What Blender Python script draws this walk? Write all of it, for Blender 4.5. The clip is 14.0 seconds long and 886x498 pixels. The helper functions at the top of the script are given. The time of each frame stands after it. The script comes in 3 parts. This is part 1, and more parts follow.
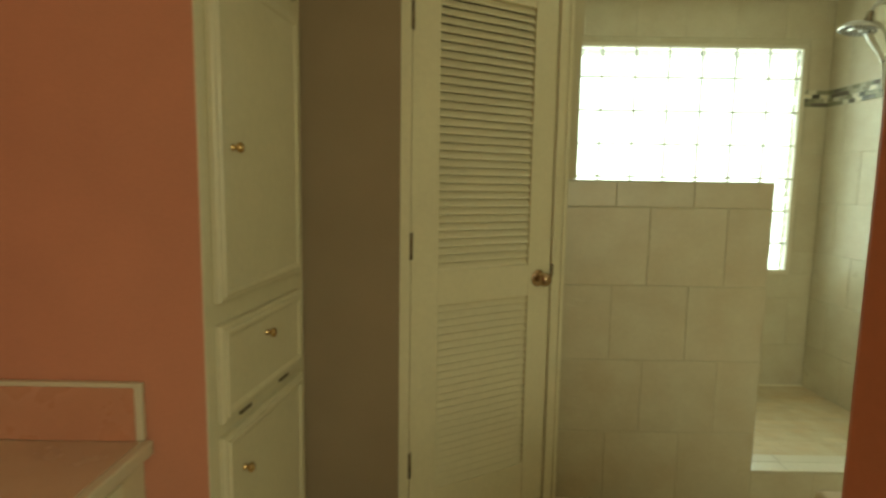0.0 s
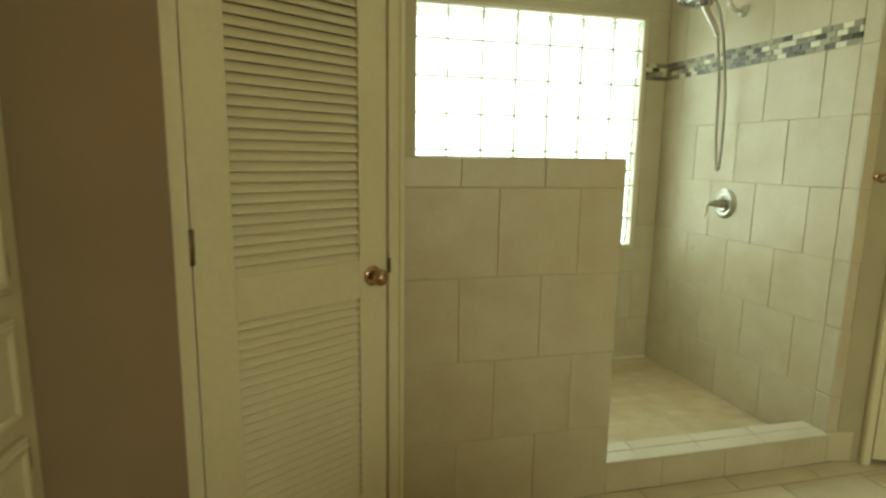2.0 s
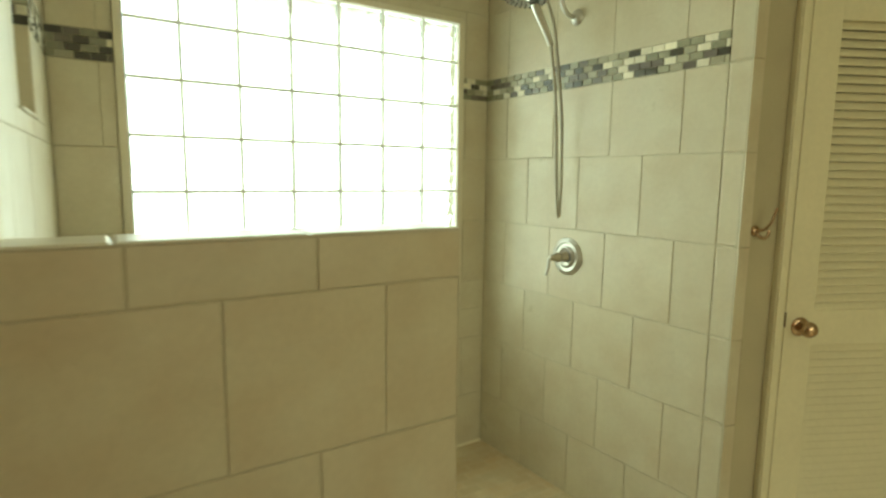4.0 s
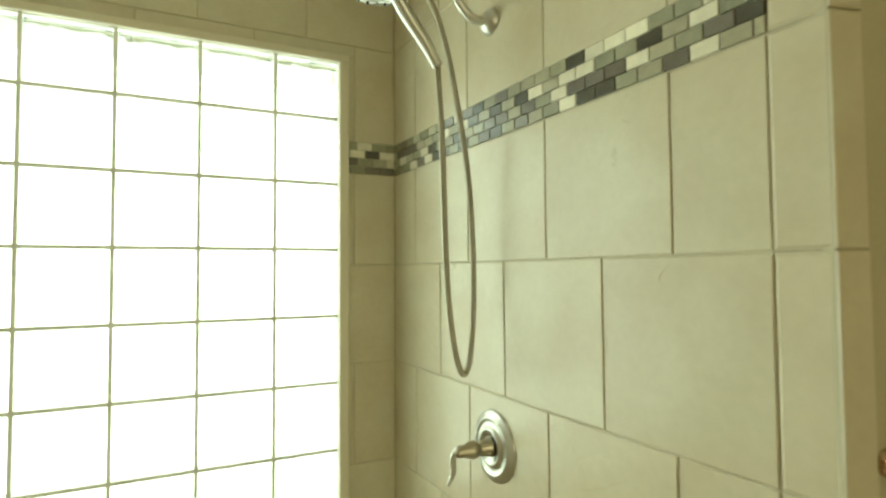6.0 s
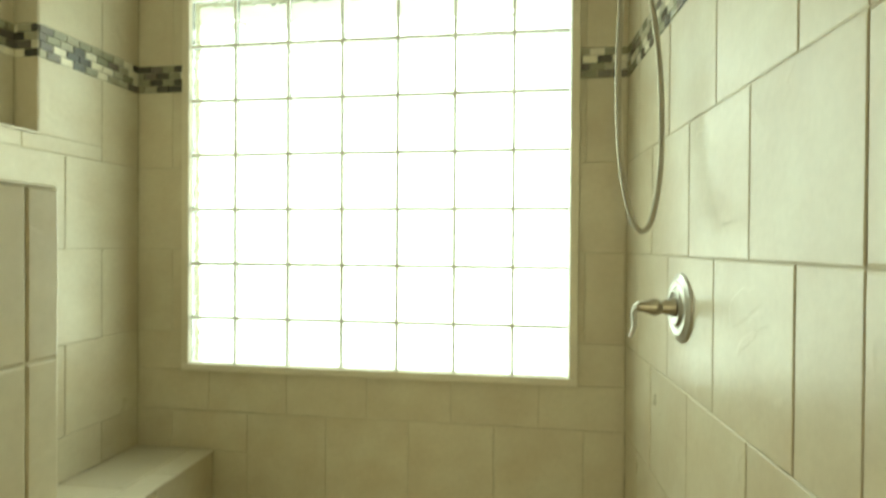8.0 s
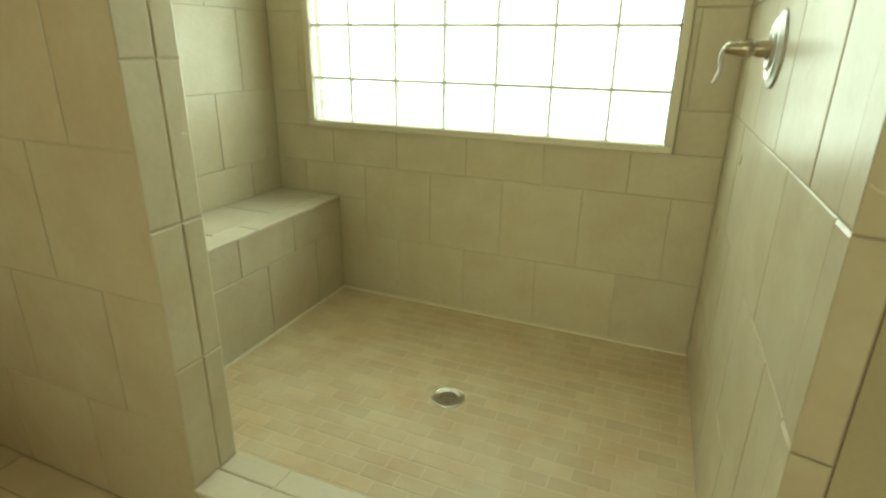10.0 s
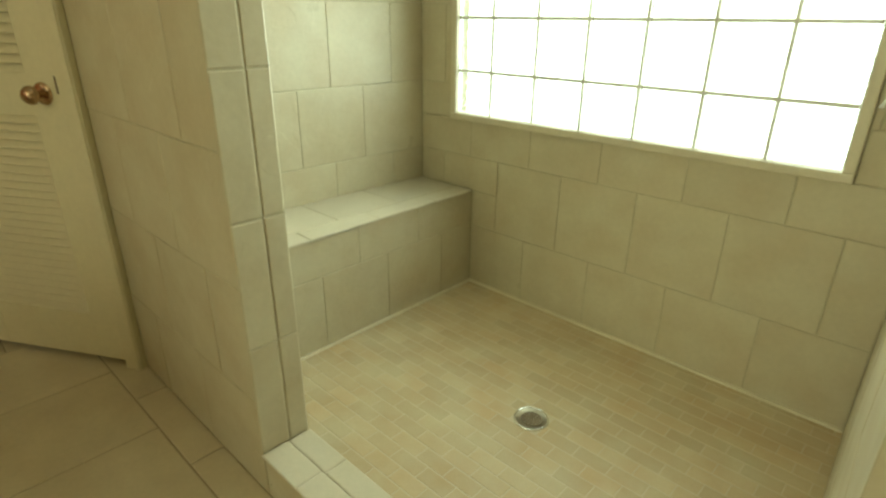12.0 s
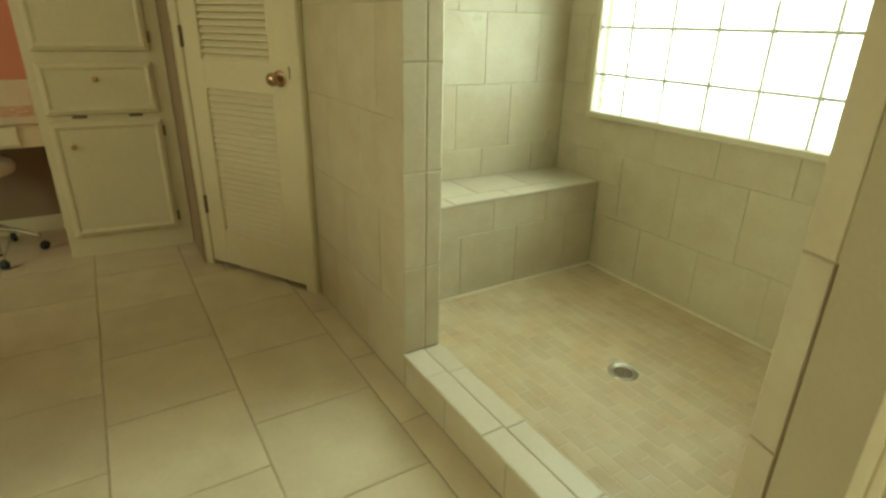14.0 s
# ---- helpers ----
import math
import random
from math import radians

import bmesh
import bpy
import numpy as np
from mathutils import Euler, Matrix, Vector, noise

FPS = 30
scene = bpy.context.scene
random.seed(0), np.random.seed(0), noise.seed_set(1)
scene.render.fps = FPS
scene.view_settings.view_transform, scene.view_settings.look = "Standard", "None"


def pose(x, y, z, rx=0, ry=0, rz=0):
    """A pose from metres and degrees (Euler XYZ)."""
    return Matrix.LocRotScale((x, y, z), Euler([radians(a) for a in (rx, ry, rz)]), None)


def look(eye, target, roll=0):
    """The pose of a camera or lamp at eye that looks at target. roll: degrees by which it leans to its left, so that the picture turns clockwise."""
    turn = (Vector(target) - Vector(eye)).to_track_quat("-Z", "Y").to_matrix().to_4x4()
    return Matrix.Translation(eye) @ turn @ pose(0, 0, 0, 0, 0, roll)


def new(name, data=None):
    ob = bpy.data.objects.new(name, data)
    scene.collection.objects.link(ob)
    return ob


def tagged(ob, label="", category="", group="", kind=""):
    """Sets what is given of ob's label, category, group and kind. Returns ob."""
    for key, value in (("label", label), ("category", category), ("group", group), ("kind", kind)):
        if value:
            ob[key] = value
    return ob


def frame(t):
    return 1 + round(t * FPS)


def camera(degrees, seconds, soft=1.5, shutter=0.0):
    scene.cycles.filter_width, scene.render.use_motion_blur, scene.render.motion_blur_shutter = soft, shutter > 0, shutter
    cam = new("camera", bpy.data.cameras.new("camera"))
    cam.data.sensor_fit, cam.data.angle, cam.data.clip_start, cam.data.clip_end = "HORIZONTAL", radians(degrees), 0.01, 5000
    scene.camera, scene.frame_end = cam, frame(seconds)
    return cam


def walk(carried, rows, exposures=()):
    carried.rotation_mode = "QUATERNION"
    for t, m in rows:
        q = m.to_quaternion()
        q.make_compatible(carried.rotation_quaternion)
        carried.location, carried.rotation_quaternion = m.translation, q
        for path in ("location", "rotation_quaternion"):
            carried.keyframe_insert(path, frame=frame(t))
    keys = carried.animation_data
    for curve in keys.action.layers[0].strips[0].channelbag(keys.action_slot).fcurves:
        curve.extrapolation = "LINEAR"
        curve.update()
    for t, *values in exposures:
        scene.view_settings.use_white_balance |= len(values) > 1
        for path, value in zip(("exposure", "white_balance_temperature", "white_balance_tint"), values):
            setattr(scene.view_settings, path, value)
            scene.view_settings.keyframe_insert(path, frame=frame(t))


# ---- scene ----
cam = camera(77.4, 14.0, 2.5, 0.4)
PATH = [
    (0, (-0.056, -0.06, 1.267), (-0.065, 1.927, 1.034), 0.9),
    (0.5, (-0.034, 0.032, 1.271), (0.201, 2.001, 1.013), 0.9),
    (1, (-0.003, 0.112, 1.261), (0.328, 2.06, 0.951), 1.0),
    (1.5, (0.073, 0.179, 1.279), (0.444, 2.117, 0.953), 0.9),
    (2, (0.105, 0.324, 1.288), (0.58, 2.239, 0.961), 0.9),
    (2.5, (0.104, 0.528, 1.334), (0.812, 2.369, 1.003), 1.0),
    (3, (0.209, 0.741, 1.349), (1.132, 2.485, 1.021), 0.9),
    (3.5, (0.371, 0.982, 1.392), (1.397, 2.671, 1.085), 0.9),
    (4, (0.572, 1.167, 1.398), (1.643, 2.836, 1.14), 0.7),
    (4.2, (0.664, 1.226, 1.42), (1.748, 2.89, 1.188), 0.8),
    (6.3, (1.698, 1.833, 1.465), (2.461, 3.679, 1.567), 0.3),
    (6.5, (1.718, 1.859, 1.454), (2.326, 3.763, 1.528), 0.2),
    (7, (1.79, 1.73, 1.356), (1.979, 3.719, 1.453), 0.4),
    (7.5, (1.842, 1.568, 1.278), (1.772, 3.564, 1.375), 0.5),
    (8, (1.93, 1.512, 1.209), (1.647, 3.491, 1.192), 0.4),
    (8.5, (2.049, 1.467, 1.106), (1.563, 3.391, 0.86), 0.2),
    (9, (2.084, 1.421, 1.061), (1.485, 3.264, 0.566), 0.3),
    (9.2, (2.078, 1.401, 1.057), (1.47, 3.218, 0.484), 0.4),
    (11.3, (2.278, 1.552, 1.1), (1.135, 3.004, 0.336), 0.5),
    (11.5, (2.287, 1.576, 1.105), (1.068, 2.965, 0.34), 0.5),
    (12, (2.306, 1.644, 1.13), (1.04, 2.987, 0.358), 0.6),
    (12.5, (2.363, 1.621, 1.139), (0.975, 2.837, 0.367), 0.6),
    (13, (2.409, 1.59, 1.151), (0.949, 2.718, 0.379), 0.8),
    (13.5, (2.493, 1.535, 1.163), (0.969, 2.576, 0.391), 1.0),
    (14, (2.642, 1.4, 1.137), (1.068, 2.373, 0.379), 1.2),
]
walk(cam, [(t, look(eye, target, roll)) for t, eye, target, roll in PATH],
     [(0.0, 0.07, 6880, -19), (4.0, 0.13, 6880, -19), (6.5, 0.17, 6880, -19), (9.0, 0.21, 6880, -19), (12.5, 0.32, 6880, -19), (14.0, 0.36, 6880, -19)])

# ---- light ----
world = bpy.data.worlds.new("sky")
scene.world = world
world.use_nodes = True
wn = world.node_tree
sky = wn.nodes.new("ShaderNodeTexSky")
sky.sky_type, sky.sun_disc = "NISHITA", False
sky.sun_elevation, sky.sun_rotation = radians(58), radians(200)
sky.air_density, sky.dust_density, sky.ozone_density = 0.7, 7.0, 0.3
wn.links.new(sky.outputs[0], wn.nodes["Background"].inputs[0])
wn.nodes["Background"].inputs[1].default_value = 0.12


def area_lamp(name, m, w, h, power, color):
    data = bpy.data.lights.new(name, "AREA")
    data.shape, data.size, data.size_y, data.energy, data.color = "RECTANGLE", w, h, power, color
    ob = new(name, data)
    ob.matrix_world = m
    return tagged(ob, kind="structure")


# daylight behind the glass blocks, and a warm fill lamp added behind the camera
area_lamp("window_daylight", look((1.90, 4.00, 1.42), (1.35, 0, 1.36)), 4.20, 1.95, 144, (0.95, 0.965, 1.0))
area_lamp("rear_fill", look((1.25, -1.72, 1.58), (1.2, 0.28, 0.75)), 2.8, 1.15, 34, (1.0, 0.89, 0.66))

# ---- materials ----


def material(name, color, rough=0.5, metal=0.0, vary=0.0, blot=0.12, scale=9.0, grain=140.0, bump=0.1, fine=0.5, tint=None, spec=0.5, isl=False, crease=0.0, run_on=False):
    """Base colour with blotches and grain, a shift from piece to piece, and relief at two scales."""
    m = bpy.data.materials.new(name)
    m.use_nodes = True
    nt = m.node_tree
    n, l = nt.nodes, nt.links
    b = n["Principled BSDF"]
    b.inputs["Roughness"].default_value, b.inputs["Metallic"].default_value = rough, metal
    b.inputs["Specular IOR Level"].default_value = spec
    co = n.new("ShaderNodeTexCoord")
    geo = n.new("ShaderNodeNewGeometry")
    info = n.new("ShaderNodeObjectInfo")
    shift = n.new("ShaderNodeVectorMath")
    shift.operation = "MULTIPLY_ADD"
    l.new(info.outputs["Random"], shift.inputs[0])
    shift.inputs[1].default_value = (37.0, 53.0, 71.0) if vary and not run_on else (0, 0, 0)
    l.new(geo.outputs["Position"] if run_on or not vary else co.outputs["Object"], shift.inputs[2])
    big, small = n.new("ShaderNodeTexNoise"), n.new("ShaderNodeTexNoise")
    for node, s, d in ((big, scale, 5.0), (small, grain, 3.0)):
        l.new(shift.outputs[0], node.inputs["Vector"])
        node.inputs["Scale"].default_value, node.inputs["Detail"].default_value = s, d
    dark = tint or tuple(c * 0.72 for c in color)
    ramp = n.new("ShaderNodeValToRGB")
    ramp.color_ramp.elements[0].position, ramp.color_ramp.elements[1].position = 0.34, 0.68
    l.new(big.outputs["Fac"], ramp.inputs["Fac"])
    mix = n.new("ShaderNodeMix")
    mix.data_type = "RGBA"
    mix.inputs["A"].default_value, mix.inputs["B"].default_value = (*color, 1), (*dark, 1)
    amount = n.new("ShaderNodeMath")
    amount.operation = "MULTIPLY"
    l.new(ramp.outputs["Color"], amount.inputs[0])
    amount.inputs[1].default_value = blot * 3
    l.new(amount.outputs[0], mix.inputs["Factor"])
    hsv = n.new("ShaderNodeHueSaturation")
    l.new(mix.outputs["Result"], hsv.inputs["Color"])
    val = n.new("ShaderNodeMapRange")
    l.new(geo.outputs["Random Per Island"] if isl else info.outputs["Random"], val.inputs["Value"])
    val.inputs["To Min"].default_value, val.inputs["To Max"].default_value = 1 - vary, 1 + vary
    speck = n.new("ShaderNodeMapRange")
    l.new(small.outputs["Fac"], speck.inputs["Value"])
    speck.inputs["To Min"].default_value, speck.inputs["To Max"].default_value = 0.93, 1.07
    both = n.new("ShaderNodeMath")
    both.operation = "MULTIPLY"
    l.new(val.outputs[0], both.inputs[0]), l.new(speck.outputs[0], both.inputs[1])
    l.new(both.outputs[0], hsv.inputs["Value"])
    l.new(hsv.outputs[0], b.inputs["Base Color"])
    rg = n.new("ShaderNodeMapRange")
    l.new(big.outputs["Fac"], rg.inputs["Value"])
    rg.inputs["To Min"].default_value, rg.inputs["To Max"].default_value = max(0.02, rough * 0.8), min(1, rough * 1.2)
    l.new(rg.outputs[0], b.inputs["Roughness"])
    b1, b2 = n.new("ShaderNodeBump"), n.new("ShaderNodeBump")
    b1.inputs["Strength"].default_value, b1.inputs["Distance"].default_value = bump, 0.006
    b2.inputs["Strength"].default_value, b2.inputs["Distance"].default_value = bump * fine, 0.0015
    l.new(big.outputs["Fac"], b1.inputs["Height"]), l.new(small.outputs["Fac"], b2.inputs["Height"])
    l.new(b1.outputs[0], b2.inputs["Normal"]), l.new(b2.outputs[0], b.inputs["Normal"])
    if crease:
        ridge, mask = n.new("ShaderNodeTexNoise"), n.new("ShaderNodeTexNoise")
        for node, sc, d, w in ((ridge, 4.2, 3.0, 0.9), (mask, 5.5, 1.0, 0.0)):
            l.new(shift.outputs[0], node.inputs["Vector"])
            node.inputs["Scale"].default_value, node.inputs["Detail"].default_value, node.inputs["Distortion"].default_value = sc, d, w
        off, line, gate, mul, b3 = n.new("ShaderNodeMath"), n.new("ShaderNodeMapRange"), n.new("ShaderNodeMapRange"), n.new("ShaderNodeMath"), n.new("ShaderNodeBump")
        off.operation, mul.operation = "SUBTRACT", "MULTIPLY"
        l.new(ridge.outputs["Fac"], off.inputs[0])
        off.inputs[1].default_value = 0.5
        l.new(off.outputs[0], line.inputs["Value"])
        line.inputs["From Min"].default_value, line.inputs["From Max"].default_value = -0.004, 0.010
        l.new(mask.outputs["Fac"], gate.inputs["Value"])
        gate.inputs["From Min"].default_value, gate.inputs["From Max"].default_value = 0.52, 0.62
        l.new(line.outputs[0], mul.inputs[0]), l.new(gate.outputs[0], mul.inputs[1])
        l.new(mul.outputs[0], b3.inputs["Height"])
        b3.inputs["Strength"].default_value, b3.inputs["Distance"].default_value = crease, 0.0012
        l.new(b2.outputs[0], b3.inputs["Normal"]), l.new(b3.outputs[0], b.inputs["Normal"])
    return m


TILE = material("beige_stone_tile", (0.55, 0.50, 0.365), 0.30, vary=0.028, blot=0.22, scale=7, grain=60, bump=0.30, fine=0.9, tint=(0.475, 0.395, 0.265), crease=0.42)
FLOOR_TILE = material("floor_tile", (0.61, 0.535, 0.38), 0.38, vary=0.05, blot=0.13, scale=6, grain=70, bump=0.12, tint=(0.44, 0.36, 0.24))
BRICK = material("shower_floor_stone", (0.56, 0.475, 0.308), 0.5, vary=0.075, blot=0.23, scale=7, run_on=True, grain=160, bump=0.25, tint=(0.49, 0.34, 0.18))
GROUT = material("grout", (0.50, 0.455, 0.325), 0.85, scale=30, grain=260, bump=0.3)
FLOOR_GROUT = material("brown_floor_grout", (0.40, 0.33, 0.225), 0.85, scale=30, grain=260, bump=0.3)
PALE_GROUT = material("pale_grout", (0.63, 0.545, 0.39), 0.85, scale=7, grain=260, bump=0.3)
CAULK = material("pale_caulk", (0.72, 0.66, 0.50), 0.6, scale=30, grain=200, bump=0.2, blot=0.1)
CAP = material("cream_cap_tile", (0.585, 0.53, 0.405), 0.3, vary=0.04, blot=0.06, scale=8, grain=90, bump=0.1)
MOSAIC = [material("glass_mosaic_" + n, c, r, vary=0.12, blot=0.2, scale=40, grain=300, bump=0.05) for n, c, r in (
    ("charcoal", (0.075, 0.069, 0.052), 0.2), ("slate", (0.16, 0.14, 0.112), 0.22), ("olive", (0.28, 0.27, 0.185), 0.26),
    ("taupe", (0.37, 0.34, 0.235), 0.3), ("cream", (0.74, 0.69, 0.53), 0.3))]
PAINT = material("cream_paint", (0.70, 0.635, 0.445), 0.38, scale=5, grain=60, blot=0.05, bump=0.06)
CASING = material("cream_trim_paint", (0.69, 0.625, 0.44), 0.34, scale=5, grain=60, blot=0.05, bump=0.06)
CABINET = material("cream_cabinet_paint", (0.66, 0.595, 0.42), 0.36, scale=4, grain=50, blot=0.06, bump=0.06)
RED = material("terracotta_wall_paint", (0.57, 0.232, 0.148), 0.7, scale=4, grain=180, blot=0.08, bump=0.12)
TAN = material("tan_wall_paint", (0.44, 0.385, 0.255), 0.7, scale=4, grain=160, blot=0.10, bump=0.12)
# one even dark brown for the wall strip, closet walls and kneehole back
TAUPE = material("taupe_brown", (0.31, 0.23, 0.15), 0.75, scale=4, grain=180, blot=0.08, bump=0.12)
PLASTER = material("cream_wall_paint", (0.58, 0.52, 0.36), 0.75, scale=4, grain=180, blot=0.05, bump=0.12)
CEILING = material("ceiling_paint", (0.78, 0.74, 0.62), 0.85, scale=6, grain=120, blot=0.04, bump=0.3)
COUNTER = material("cream_laminate", (0.63, 0.54, 0.39), 0.3, scale=12, grain=220, blot=0.05, bump=0.02)
SALMON = material("salmon_laminate", (0.57, 0.25, 0.155), 0.28, scale=10, grain=220, blot=0.10, bump=0.02)
ROSE_TOP = material("rose_cream_laminate", (0.62, 0.43, 0.30), 0.26, scale=7, grain=220, blot=0.12, bump=0.02)
BRASS = material("polished_brass", (0.62, 0.42, 0.20), 0.16, 1.0, scale=20, grain=200, blot=0.12, bump=0.02)
ROSE_BRASS = material("aged_rose_brass", (0.52, 0.36, 0.23), 0.2, 1.0, scale=20, grain=200, blot=0.2, bump=0.02)
NICKEL = material("brushed_nickel", (0.55, 0.53, 0.48), 0.34, 1.0, scale=30, grain=400, blot=0.08, bump=0.02)
BRONZE_NICKEL = material("dull_nickel", (0.42, 0.37, 0.28), 0.3, 1.0, scale=30, grain=400, blot=0.1, bump=0.02)
DARK_METAL = material("dark_hinge_metal", (0.21, 0.16, 0.105), 0.45, 0.9, scale=60, grain=300, blot=0.2, bump=0.05)
RUST = material("rust_stained_grout", (0.20, 0.12, 0.075), 0.8, scale=30, grain=200, blot=0.2, bump=0.2)
BLACK = material("black_rubber", (0.02, 0.02, 0.02), 0.6)
def ribbed(m, scale):
    n, l = m.node_tree.nodes, m.node_tree.links
    wave, bump = n.new("ShaderNodeTexWave"), n.new("ShaderNodeBump")
    wave.bands_direction = "Z"
    wave.inputs["Scale"].default_value = scale
    co = n.new("ShaderNodeTexCoord")
    l.new(co.outputs["Object"], wave.inputs["Vector"]), l.new(wave.outputs["Fac"], bump.inputs["Height"])
    bump.inputs["Strength"].default_value, bump.inputs["Distance"].default_value = 0.8, 0.002
    l.new(bump.outputs[0], n["Principled BSDF"].inputs["Normal"])
    return m


HOSE = ribbed(material("ribbed_hose_metal", (0.46, 0.42, 0.33), 0.3, 1.0, scale=30, grain=400, blot=0.1, bump=0.02), 75.0)
CHROME = material("chrome", (0.75, 0.75, 0.73), 0.08, 1.0, bump=0.0)
UPHOLSTERY = material("cream_vinyl", (0.62, 0.57, 0.46), 0.45, scale=14, grain=200)
FRAME_WHITE = material("window_trim_cream", (0.62, 0.565, 0.43), 0.4, scale=8, grain=120, blot=0.05)
MORTAR = material("glass_block_mortar", (0.80, 0.80, 0.74), 0.8, scale=30, grain=260, bump=0.2)
GRASS = material("lawn", (0.07, 0.11, 0.04), 0.9, scale=3, grain=40, blot=0.2)
SIDING = material("house_siding", (0.8, 0.78, 0.72), 0.8, scale=5, grain=60)


def glass_material():
    m = bpy.data.materials.new("wavy_block_glass")
    m.use_nodes = True
    n, l = m.node_tree.nodes, m.node_tree.links
    b = n["Principled BSDF"]
    b.inputs["Base Color"].default_value = (0.68, 0.71, 0.66, 1)
    b.inputs["Roughness"].default_value, b.inputs["Transmission Weight"].default_value, b.inputs["IOR"].default_value = 0.14, 1.0, 1.45
    info, co = n.new("ShaderNodeObjectInfo"), n.new("ShaderNodeTexCoord")
    add = n.new("ShaderNodeVectorMath")
    add.operation = "MULTIPLY_ADD"
    l.new(info.outputs["Random"], add.inputs[0])
    add.inputs[1].default_value = (9, 3, 17)
    l.new(co.outputs["Object"], add.inputs[2])
    noise_tex = n.new("ShaderNodeTexNoise")
    noise_tex.inputs["Scale"].default_value, noise_tex.inputs["Detail"].default_value, noise_tex.inputs["Distortion"].default_value = 13, 1.0, 1.6
    l.new(add.outputs[0], noise_tex.inputs["Vector"])
    bump = n.new("ShaderNodeBump")
    bump.inputs["Strength"].default_value, bump.inputs["Distance"].default_value = 0.7, 0.010
    l.new(noise_tex.outputs["Fac"], bump.inputs["Height"])
    l.new(bump.outputs[0], b.inputs["Normal"])
    return m


GLASS = glass_material()

# ---- shape helpers ----


def add_box(bm, lo, hi, m=None, bevel=0.0, seg=2):
    """A box from corner lo to corner hi, with rounded edges."""
    lo, hi = Vector(lo), Vector(hi)
    vs = bmesh.ops.create_cube(bm, size=1.0)["verts"]
    bmesh.ops.transform(bm, matrix=Matrix.Translation((lo + hi) / 2) @ Matrix.Diagonal((*(hi - lo), 1)), verts=vs)
    if bevel:
        es = list({e for v in vs for e in v.link_edges})
        out = bmesh.ops.bevel(bm, geom=es, offset=bevel, segments=seg, affect="EDGES", profile=0.5)
        vs = list({v for f in out["faces"] for v in f.verts} | {v for v in vs if v.is_valid})
    if m:
        bmesh.ops.transform(bm, matrix=m, verts=vs)
    return vs


def box(lo, hi, bevel=0.0, seg=2):
    bm = bmesh.new()
    add_box(bm, lo, hi, None, bevel, seg)
    return bm


def boxes(items, bevel=0.0):
    bm = bmesh.new()
    for lo, hi in items:
        add_box(bm, lo, hi, None, bevel)
    return bm


def lathe(profile, seg=28, m=None):
    """A turned body: (radius, height) pairs round the z axis."""
    bm = bmesh.new()
    rings = []
    for r, h in profile:
        rings.append([bm.verts.new((r * math.cos(2 * math.pi * i / seg), r * math.sin(2 * math.pi * i / seg), h)) for i in range(seg)] if r > 1e-6 else [bm.verts.new((0, 0, h))])
    for a, b in zip(rings, rings[1:]):
        for i in range(seg):
            j = (i + 1) % seg
            if len(a) == 1 and len(b) > 1:
                bm.faces.new((a[0], b[i], b[j]))
            elif len(b) == 1 and len(a) > 1:
                bm.faces.new((a[i], b[0], a[j]))
            elif len(a) > 1:
                bm.faces.new((a[i], b[i], b[j], a[j]))
    bmesh.ops.recalc_face_normals(bm, faces=bm.faces)
    if m:
        bm.transform(m)
    for f in bm.faces:
        f.smooth = True
    return bm


def tube(points, radius, seg=12, steps=10, taper=None):
    """A round tube along a smooth line through the points."""
    pts = [Vector(p) for p in points]
    line = []
    for i in range(len(pts) - 1):
        p0, p1, p2, p3 = pts[max(i - 1, 0)], pts[i], pts[i + 1], pts[min(i + 2, len(pts) - 1)]
        for k in range(steps):
            t = k / steps
            line.append(0.5 * ((2 * p1) + (p2 - p0) * t + (2 * p0 - 5 * p1 + 4 * p2 - p3) * t * t + (3 * p1 - p0 - 3 * p2 + p3) * t ** 3))
    line.append(pts[-1])
    bm = bmesh.new()
    rings = []
    side = Vector((0.3, 0.9, 0.2))
    for i, p in enumerate(line):
        d = (line[min(i + 1, len(line) - 1)] - line[max(i - 1, 0)]).normalized()
        a = d.cross(side).normalized()
        b = d.cross(a)
        side = -b if b.dot(side) < 0 else b
        r = radius if taper is None else radius * (taper[0] + (taper[1] - taper[0]) * i / (len(line) - 1))
        rings.append([bm.verts.new(p + r * (math.cos(2 * math.pi * k / seg) * a + math.sin(2 * math.pi * k / seg) * b)) for k in range(seg)])
    for a, b in zip(rings, rings[1:]):
        off = min(range(seg), key=lambda o: (a[0].co - b[o].co).length)
        for k in range(seg):
            bm.faces.new((a[k], a[(k + 1) % seg], b[(k + 1 + off) % seg], b[(k + off) % seg]))
    bm.faces.new(rings[0]), bm.faces.new(rings[-1])
    bmesh.ops.recalc_face_normals(bm, faces=bm.faces)
    for f in bm.faces:
        f.smooth = len(f.verts) == 4
    return bm


def mesh_from(name, bm, mat):
    me = bpy.data.meshes.new(name)
    bm.to_mesh(me)
    bm.free()
    me.materials.append(mat)
    return me


def part(name, bm, mat, parent=None, label="", m=None):
    ob = new(name, mesh_from(name, bm, mat))
    if parent:
        ob.parent = parent
    if m:
        ob.matrix_basis = m
    if label:
        ob["label"] = label
    return ob


def structure(name, bm, mat, label, category):
    return tagged(part(name, bm, mat), label, category, kind="structure")


def thing(name, m, label, category, group=""):
    ob = new(name)
    ob.empty_display_size = 0.05
    ob.matrix_basis = m
    return tagged(ob, label, category, group)


TILE_MESH = {}


